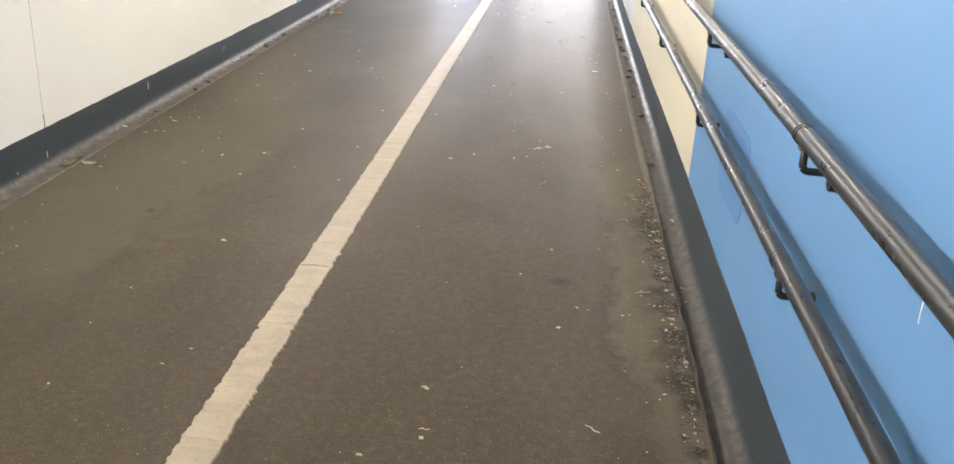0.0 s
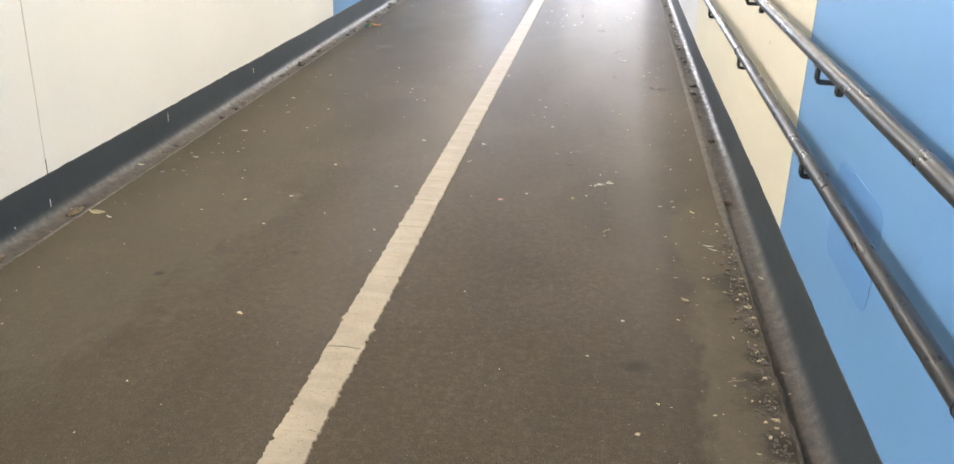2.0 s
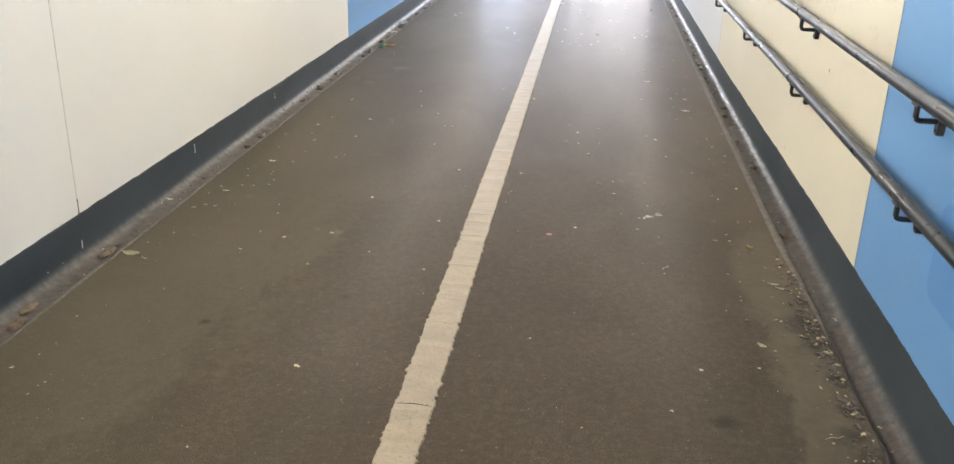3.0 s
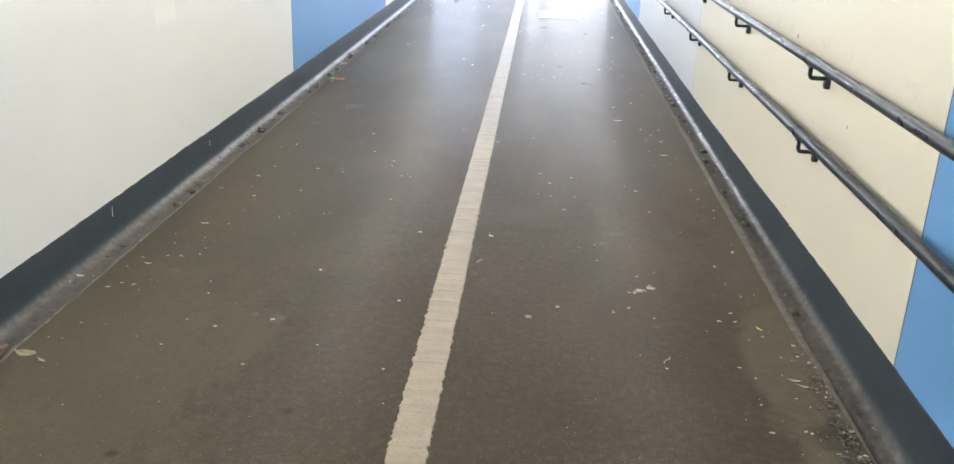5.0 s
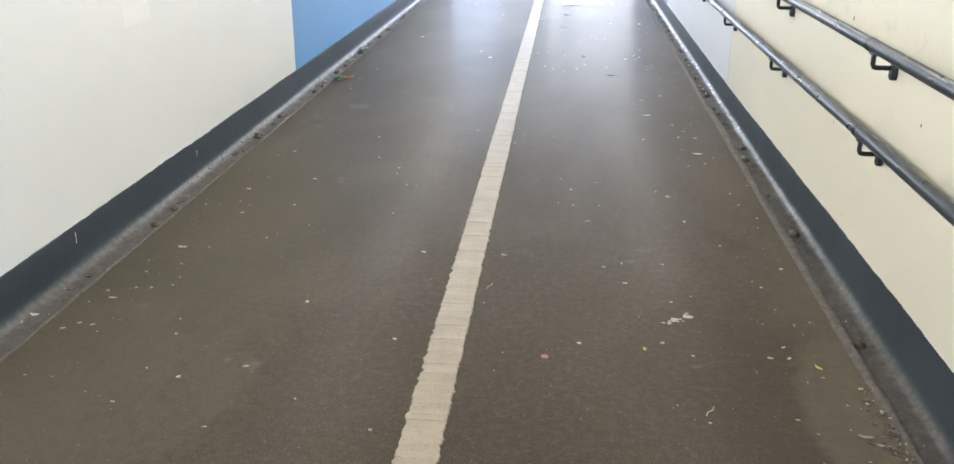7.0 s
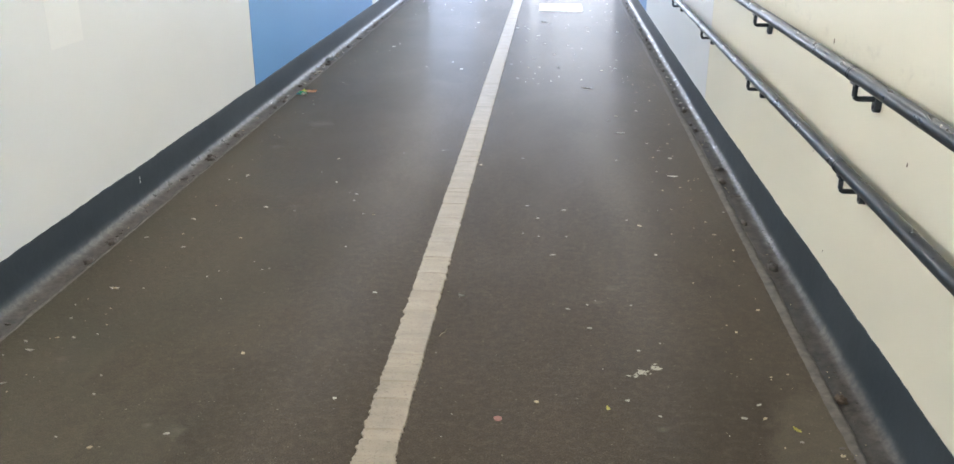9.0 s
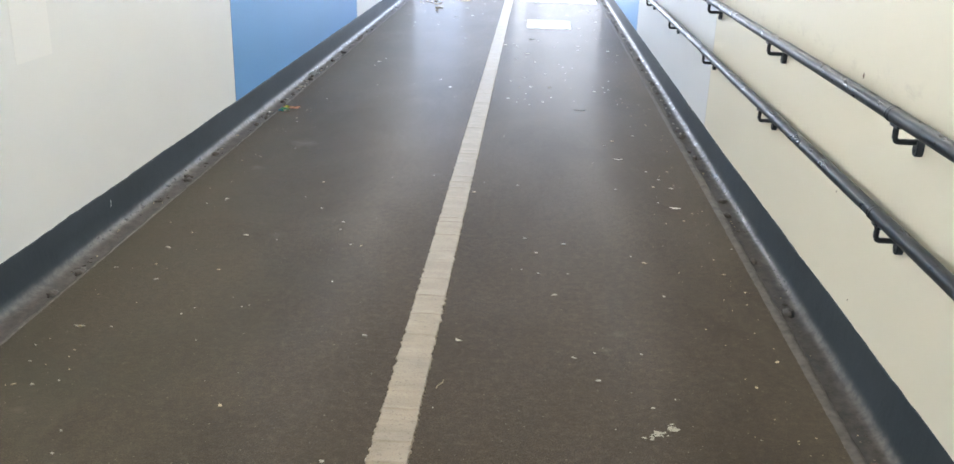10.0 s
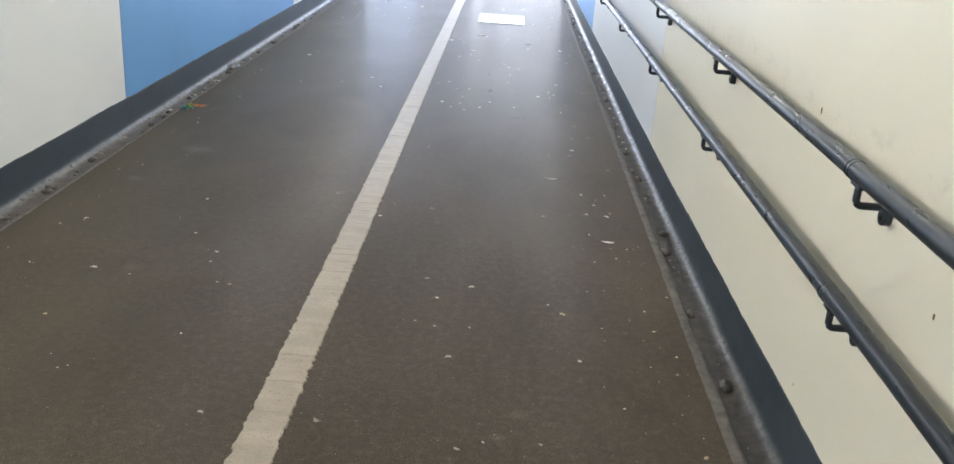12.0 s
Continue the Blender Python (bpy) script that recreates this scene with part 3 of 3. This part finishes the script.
def chip_mesh(name, mat, size, seed, thick=0.0018):
    """A torn scrap: an uneven outline with a raised corner."""
    rng = random.Random(seed)
    bm = bmesh.new()
    n = 8
    ring = []
    for k in range(n):
        a = 2 * math.pi * k / n
        r = size / 2 * rng.uniform(0.3, 1.2)
        ring.append((r * 1.35 * math.cos(a), r * 0.85 * math.sin(a), rng.uniform(0, size * 0.12)))
    low = [bm.verts.new((x, y, 0.0002)) for x, y, z in ring]
    high = [bm.verts.new((x * 0.92, y * 0.92, thick + z)) for x, y, z in ring]
    bm.faces.new(list(reversed(low)))
    c = bm.verts.new((0, 0, thick + size * 0.05))
    for k in range(n):
        bm.faces.new((low[k], low[(k + 1) % n], high[(k + 1) % n], high[k]))
        bm.faces.new((high[k], high[(k + 1) % n], c))
    me = bpy.data.meshes.new(name)
    bm.to_mesh(me)
    bm.free()
    me.materials.append(mat)
    return me


def lay(name, me, x, y, z, turn, label, category, group):
    ob = new(name, me)
    ob.matrix_basis = pose(x, y, z, 0, 0, turn)
    return tagged(ob, label, category, group)


CHIPS_NEAR = [(0.4, 1.97), (0.55, 2.07), (-0.52, 2.15), (-0.26, 2.31), (0.52, 2.32), (-0.21, 2.41), (0.9, 2.77), (0.96, 2.93), (0.75, 3.17), (-0.41, 3.24), (0.86, 3.43), (1.12, 3.6),
              (1.06, 3.82), (-0.61, 4.02), (-0.15, 4.05), (-1.32, 4.12), (1.08, 4.15), (0.79, 4.18), (1.04, 4.22), (-1.26, 4.24), (-0.79, 4.28), (-0.91, 4.32), (-0.61, 4.36), (1.17, 4.47),
              (-1.31, 4.55), (-0.91, 4.55), (0.79, 4.57), (1.03, 4.58), (-1.22, 4.59), (-0.18, 4.59), (0.43, 4.62), (0.7, 4.65), (-0.94, 4.66), (1.09, 4.66), (-1.32, 4.76)]
CHIPS_MID = [(-0.54, 4.84), (-1.3, 4.86), (-1.15, 4.9), (-1.08, 4.93), (0.76, 4.97), (-1.23, 5.04), (0.6, 5.12), (-1.27, 5.15), (0.53, 5.27), (-1.19, 5.3), (-1.08, 5.31), (0.6, 5.31),
             (0.76, 5.32), (1.22, 5.32), (-0.2, 5.35), (0.14, 5.35), (-0.88, 5.44), (-1.09, 5.73), (0.47, 5.78), (0.9, 5.82), (-1.29, 5.83), (-0.88, 5.86), (0.41, 5.99), (0.53, 6),
             (0.34, 6.02), (-1.17, 6.07), (0.86, 6.16), (-0.36, 6.2), (-0.41, 6.21), (0.4, 6.22), (-0.74, 6.22), (0.81, 6.23), (-0.89, 6.26)]
CHIPS_FAR = [(0.52, 6.34), (1.27, 6.38), (0.35, 6.39), (-0.49, 6.39), (-0.5, 6.49), (-1.2, 6.66), (-0.64, 6.67), (-1.13, 6.74), (1.02, 7), (0.08, 7.04), (-0.72, 7.09), (0.3, 7.19),
             (0.82, 7.2), (1.12, 7.26), (1.03, 7.27), (-0.16, 7.3), (1.07, 7.41), (1.02, 7.56), (-1.03, 7.72), (0.82, 8.1), (0.88, 8.22), (1.02, 8.38), (0.26, 9.38), (-0.58, 9.79),
             (0.26, 9.83), (0.5, 9.86)]


def floor_litter():
    rng = random.Random(11)
    chips = [chip_mesh("leaf_scrap", M_CHIP, s, 20 + k) for k, s in enumerate((0.008, 0.011, 0.013, 0.017))]
    dull = [chip_mesh("leaf_scrap", M_SPRIG, s, 60 + k) for k, s in enumerate((0.010, 0.015, 0.02))]
    tans = [chip_mesh("leaf_scrap", M_LEAF, s, 40 + k) for k, s in enumerate((0.012, 0.016, 0.022))]
    for x, y in CHIPS_NEAR + CHIPS_MID + CHIPS_FAR:
        me = rng.choice(chips if rng.random() < 0.55 else tans + dull)
        lay("leaf_scrap", me, x, y, 0.0, rng.uniform(-50, 50), "small pale torn leaf scrap lying on the asphalt", "leaf scrap", "scattered leaf scraps")
    # single leaves and twigs that stand out
    leaf = "single dry fallen leaf lying on the asphalt"
    for x, y, z, ln, wd, mat, turn in ((1.095, 6.92, 0, 0.06, 0.022, M_PALE, 80), (0.88, 7.79, 0, 0.06, 0.016, M_PALE, 85), (0.71, 9.07, 0, 0.08, 0.016, M_PALE, 88), (0.64, 4.60, 0, 0.026, 0.012, M_YELLOW, 10),
                                       (1.17, 4.53, 0, 0.035, 0.014, M_YELLOW, 30), (-1.335, 4.00, 0, 0.085, 0.042, M_STRAW, 78), (-1.26, 3.96, 0, 0.045, 0.010, M_PALE, 60), (1.235, 4.11, 0, 0.07, 0.014, M_PALE, 68),
                                       (1.205, 4.15, 0, 0.045, 0.016, M_PALE, 80), (1.08, 3.63, 0, 0.04, 0.022, M_LEAF, 40), (-1.492, 4.60, -0.010, 0.042, 0.020, M_PALE, 55), (-1.470, 4.66, -0.011, 0.038, 0.020, M_PALE, 80),
                                       (1.388, 3.90, -0.011, 0.040, 0.026, M_PALE, 70), (-1.19, 5.30, 0, 0.042, 0.016, M_PALE, 86), (-1.25, 4.80, 0, 0.036, 0.012, M_PALE, 84), (0.13, 5.35, 0, 0.026, 0.016, M_PALE, 40)):
        lay("leaf", leaf_mesh("leaf", mat, ln, wd, 0.0035, int(1000 * x)), x, y, z, turn, leaf, "leaf", "single leaves")
    for x, y, ln, turn in ((0.10, 4.99, 0.06, 70), (0.55, 2.06, 0.03, 5), (1.0, 2.14, 0.05, -40), (0.80, 4.19, 0.06, 60), (1.2, 3.05, 0.06, 20)):
        c, sn = math.cos(radians(turn)), math.sin(radians(turn))
        tw = link("twig", tube([(-ln / 2, 0, 0.002), (-ln / 6, 0.004, 0.0026), (ln / 6, -0.003, 0.0024), (ln / 2, 0.003, 0.002)], [0.001, 0.0016, 0.0015, 0.0008], 6), M_TWIG)
        tw.matrix_basis = pose(x, y + 0.05, 0.0, 0, 0, turn)
        tagged(tw, "short dry brown twig lying on the asphalt", "twig", "loose twigs")
    # crumpled wrapper by the far gutter
    wrap = link("wrapper", leaf_mesh_bm(0.075, 0.06, 0.022, 3), M_GREEN)
    tagged(wrap, "crumpled green and orange wrapper beside the gutter", "wrapper")
    part("torn_flap", leaf_mesh_bm(0.12, 0.05, 0.012, 9), M_ORANGE, wrap, "orange torn flap").matrix_basis = pose(0.06, 0.05, 0.002, 0, 0, 70)
    part("torn_corner", leaf_mesh_bm(0.05, 0.03, 0.012, 12), M_PALE, wrap, "white torn corner").matrix_basis = pose(0.0, -0.035, 0.004, 0, 0, 30)
    part("torn_strip", leaf_mesh_bm(0.045, 0.03, 0.018, 14), M_LEMON, wrap, "yellow torn strip").matrix_basis = pose(0.02, 0.015, 0.012, 0, 0, 10)
    part("torn_edge", leaf_mesh_bm(0.03, 0.025, 0.012, 15), M_TEAL, wrap, "teal torn edge").matrix_basis = pose(-0.03, -0.02, 0.003, 0, 0, 60)
    wrap.matrix_basis = pose(-1.345, 8.69, 0.0, 0, 0, 25)
    paper = link("paper_scrap", leaf_mesh_bm(0.11, 0.05, 0.04, 23), M_GREYPAPER)
    paper.matrix_basis = pose(-1.455, 10.08, -0.012, 0, 0, -20)
    tagged(paper, "crumpled grey paper scrap caught in the gutter", "paper scrap")
    part("torn_corner", leaf_mesh_bm(0.06, 0.04, 0.03, 27), M_GREYPAPER, paper).matrix_basis = pose(0.02, -0.08, 0.001, 0, 0, 50)


def leaf_mesh_bm(length, width, height, seed):
    """A crumpled sheet with thickness."""
    rng = random.Random(seed)
    bm = bmesh.new()
    n = 6
    grid = [[bm.verts.new(((i / n - 0.5) * width * rng.uniform(0.7, 1.1), (j / n - 0.5) * length * rng.uniform(0.8, 1.1), 0.002 + rng.uniform(0, height) * math.sin(math.pi * i / n) ** 0.5)) for i in range(n + 1)] for j in range(n + 1)]
    for a, b in zip(grid, grid[1:]):
        for k in range(n):
            bm.faces.new((a[k], a[k + 1], b[k + 1], b[k]))
    bmesh.ops.solidify(bm, geom=bm.faces[:], thickness=0.0008)
    return bm


def scatter(name, mat, count, place, sizes, seed, label, flat=0.35):
    """Many small scraps in one mesh."""
    rng = random.Random(seed)
    verts, faces = [], []
    for _ in range(count):
        x, y, z = place(rng)
        s = rng.uniform(*sizes) * (0.6 + rng.random() ** 3)
        turn = rng.uniform(0, math.pi)
        c, sn = math.cos(turn), math.sin(turn)
        k = rng.choice((4, 5, 6))
        base = len(verts)
        long = rng.uniform(0.8, 2.4)
        for lvl in (0, 1):
            for i in range(k):
                a = 2 * math.pi * i / k
                r = s / 2 * rng.uniform(0.6, 1.1)
                u, v = r * long * math.cos(a), r * math.sin(a)
                verts.append((x + u * c - v * sn, y + u * sn + v * c, z + (s * flat * rng.uniform(0.3, 1.0) if lvl else 0.0)))
        faces.append([base + k + i for i in range(k)])
        for i in range(k):
            faces.append([base + i, base + (i + 1) % k, base + k + (i + 1) % k, base + k + i])
    me = bpy.data.meshes.new(name)
    me.from_pydata(verts, [], faces)
    me.materials.append(mat)
    return tagged(new(name, me), label, "debris", kind="stuff")


def on_floor(rng):
    x = rng.uniform(-1.28, 1.24)
    y = 1.0 + 16.5 * rng.random() ** 0.8
    return x, y, 0.0


def by_edge(rng):
    side = rng.choice((-1, 1, 1))
    d = abs(rng.gauss(0, 0.12))
    return (-1.28 + d if side < 0 else 1.24 - d), rng.uniform(1.0, 16.5), 0.0


def far_floor(rng):
    x = rng.uniform(-1.25, 1.2)
    if rng.random() < 0.4:
        x = rng.uniform(0.15, 1.2)
    return x, 16.6 - 7.5 * rng.random() ** 1.3, 0.0


def in_gutter(rng):
    side = rng.choice((-1, 1))
    f = rng.uniform(0.16, 0.5)
    y = 1.5 + 15 * rng.random() ** 0.6
    y = y + 0.25 * math.sin(y * 7)
    return (LIP_L - 0.006 - f * 0.19 if side < 0 else LIP_R + 0.006 + f * 0.17), y, -0.014


def crust(rng):
    y = rng.choice((2.2, 2.6, 2.95, 3.3, 3.6, 3.9, 4.2)) + rng.gauss(0, 0.11)
    return 1.306 - abs(rng.gauss(0, 0.034)), y, 0.001


floor_litter()
scatter("grit", M_CHIP, 420, on_floor, (0.002, 0.006), 5, "pale grit scattered over the asphalt")
scatter("grit", M_LEAF, 420, by_edge, (0.003, 0.008), 6, "brown crumbs of leaf along the asphalt edges")
scatter("leaf_litter", M_PALE, 190, far_floor, (0.010, 0.026), 7, "pale leaf scraps near the subway mouth", 0.15)
scatter("leaf_litter", M_LEAFDARK, 900, in_gutter, (0.004, 0.016), 8, "dark rotting leaf litter lying in the gutters")
scatter("leaf_litter", M_TWIG, 300, in_gutter, (0.003, 0.010), 9, "tan leaf scraps lying in the gutters")
scatter("debris", M_LEAFDARK, 900, crust, (0.004, 0.013), 10, "dark crumbly debris along the broken asphalt edge")
scatter("debris", M_TWIG, 110, crust, (0.004, 0.014), 12, "straw-coloured chips along the broken asphalt edge")


# ---------------------------------------------------------------- marks on the walls and skirtings
def rounded_patch(name, x, y0, y1, z0, z1, r, mat, label, category):
    """A thin coat of paint with rounded lower corners, facing into the subway from the wall at x."""
    side = -1 if x > 0 else 1
    out = []
    for cy, cz, a0 in ((y1 - r, z0 + r, -90), (y1 - r, z1 - r, 0), (y0 + r, z1 - r, 90), (y0 + r, z0 + r, 180)):
        for k in range(7):
            a = radians(a0 + 15 * k)
            out.append((cy + r * math.cos(a), cz + r * math.sin(a)))
    bm = bmesh.new()
    back = [bm.verts.new((x, y, z)) for y, z in out]
    face = [bm.verts.new((x + side * 0.0008, y, z)) for y, z in out]
    bm.faces.new(back)
    bm.faces.new(face)
    n = len(out)
    for k in range(n):
        bm.faces.new((back[k], back[(k + 1) % n], face[(k + 1) % n], face[k]))
    bmesh.ops.recalc_face_normals(bm, faces=bm.faces[:])
    return tagged(link(name, bm, mat), label, category)


rounded_patch("paint_patch", XR, 2.84, 3.32, 0.37, 0.66, 0.06, M_BLUE2, "darker blue overpaint patch on the blue wall panel", "paint patch")


def drip(x, y, z0, z1, w, mat, label, name="paint_drip", category="paint drip", group="paint drips"):
    side = -1 if x > 0 else 1
    bm = tube([(x, y, z1), (x, y + 0.001, (z0 + z1) / 2), (x, y - 0.001, z0)], [w * 0.7, w * 0.5, w * 0.8], 8)
    bmesh.ops.scale(bm, vec=(0.4, 1, 1), space=Matrix.Translation((-x, 0, 0)), verts=bm.verts[:])
    tagged(link(name, bm, mat, smooth=True), label, category, group)


for y, z0, z1 in ((5.065, 0.098, 0.142), (3.951, 0.03, 0.062), (3.70, 0.008, 0.035), (3.80, 0.008, 0.03), (6.3, 0.09, 0.12)):
    drip(XL + 0.0125, y, z0, z1, 0.003, M_MARK, "thin white paint drip on the dark skirting")
drip(XL + 0.0002, 3.98, 0.150, 0.225, 0.0045, M_DARK, "dark open gap at the foot of the panel joint", "joint_gap", "panel joint", "")
drip(XR - 0.0005, 1.427, 0.765, 0.805, 0.003, M_MARK, "thin white paint drip on the blue panel")
for y, z, r in ((4.77, 0.722, 0.007), (5.39, 0.212, 0.004), (5.60, 0.93, 0.010), (5.67, 0.506, 0.005)):
    bm = tube([(XR - 0.0006, y, z), (XR + 0.0004, y, z)], r, 9)
    bmesh.ops.scale(bm, vec=(1, 0.55, 1), space=Matrix.Translation((0, -y, 0)), verts=bm.verts[:])
    tagged(link("dirt_spot", bm, M_RUST), "small brown dirt spot on the cream panel", "dirt spot", "dirt spots")


def clump(x, y, sx, sy, sz, mat, label, seed):
    """A soft mound of matted dead moss or leaves."""
    bm = bmesh.new()
    bmesh.ops.create_icosphere(bm, subdivisions=3, radius=1.0)
    for v in bm.verts:
        k = 1 + 0.5 * wobble(v.co.x * 2.2 + seed, v.co.y * 2.2, v.co.z * 2.2) + 0.3 * wobble(v.co.x * 7 + seed, v.co.y * 7, v.co.z * 7)
        v.co = Vector((v.co.x * sx * k, v.co.y * sy * k, max(-0.1, v.co.z) * sz * k))
    ob = link("moss_clump", bm, mat, smooth=True)
    ob.matrix_basis = pose(x, y + 0.05, -0.013)
    tagged(ob, label, "moss clump", "moss clumps")


clump(-1.465, 3.44, 0.026, 0.050, 0.010, M_MOSS, "rusty brown matted moss clump in the gutter", 1)
clump(-1.435, 3.33, 0.022, 0.045, 0.010, M_MOSS, "dull brown matted moss clump in the gutter", 2)
clump(-1.445, 3.96, 0.022, 0.055, 0.010, M_MOSS, "rusty brown matted moss clump in the gutter", 3)
clump(1.350, 4.68, 0.018, 0.022, 0.013, M_MOSS, "yellow-brown leaf clump lying in the gutter", 4)
for k, (x, y) in enumerate(((-1.43, 8.25), (-1.46, 7.52), (-1.44, 7.00), (-1.42, 5.74), (-1.425, 5.52), (1.345, 6.84), (1.345, 6.22), (1.365, 5.70), (1.37, 7.06), (1.36, 9.82), (-1.44, 8.95), (-1.435, 9.82), (-1.45, 9.93), (-1.44, 10.70), (-1.455, 7.06), (1.36, 7.9), (1.35, 8.4))):
    clump(x, y, 0.014 + 0.005 * (k % 3), 0.024 + 0.012 * (k % 2), 0.014, M_LEAFDARK, "dark rotting leaf clump lying in the gutter", 10 + k)
rng = random.Random(52)
for k in range(16):
    east = k % 5 > 1
    clump((1.36 if east else -1.44) + rng.uniform(-0.022, 0.022), 8.0 + 8.2 * rng.random(), rng.uniform(0.008, 0.018), rng.uniform(0.018, 0.045), rng.uniform(0.009, 0.016), M_LEAFDARK, "dark rotting leaf clump lying in the gutter", 40 + k)
# faded red spot on the floor
bm = tube([(0.318, 4.52, 0.0), (0.318, 4.52, 0.0012)], 0.013, 11)
for v in bm.verts:
    v.co.x += 0.008 * wobble(v.co.y * 130, 1)
    v.co.y += 0.006 * wobble(v.co.x * 90, 5)
tagged(link("paint_spot", bm, M_RED), "faded red paint spot on the asphalt", "paint spot")


def mouth_leaves(rng):
    return -1.26 + abs(rng.gauss(0, 0.28)), 16.4 - abs(rng.gauss(0, 0.75)), 0.0


scatter("leaf_litter", M_LEAF, 60, mouth_leaves, (0.02, 0.05), 21, "brown fallen leaves drifted at the subway mouth", 0.25)
scatter("leaf_litter", M_PALE, 170, lambda rng: (rng.choice((-1.42, -1.44, 1.35, 1.36)) + rng.uniform(-0.02, 0.02), 16.4 - 8 * rng.random() ** 1.4, -0.014), (0.006, 0.02), 22, "pale leaf scraps caught in the gutters", 0.3)


def along_sprig(rng):
    u = rng.uniform(-1, 1)
    c, sn = math.cos(radians(22)), math.sin(radians(22))
    d = rng.gauss(0, 0.008)
    return 0.765 + 0.055 * u * c - d * sn, 4.825 + 0.075 * u * sn + d * c + (0.02 if u > 0.4 else 0.0), 0.0


scatter("dried_sprig", M_SPRIG, 34, along_sprig, (0.006, 0.016), 31, "pale dried plant sprig crushed on the asphalt", 0.12)
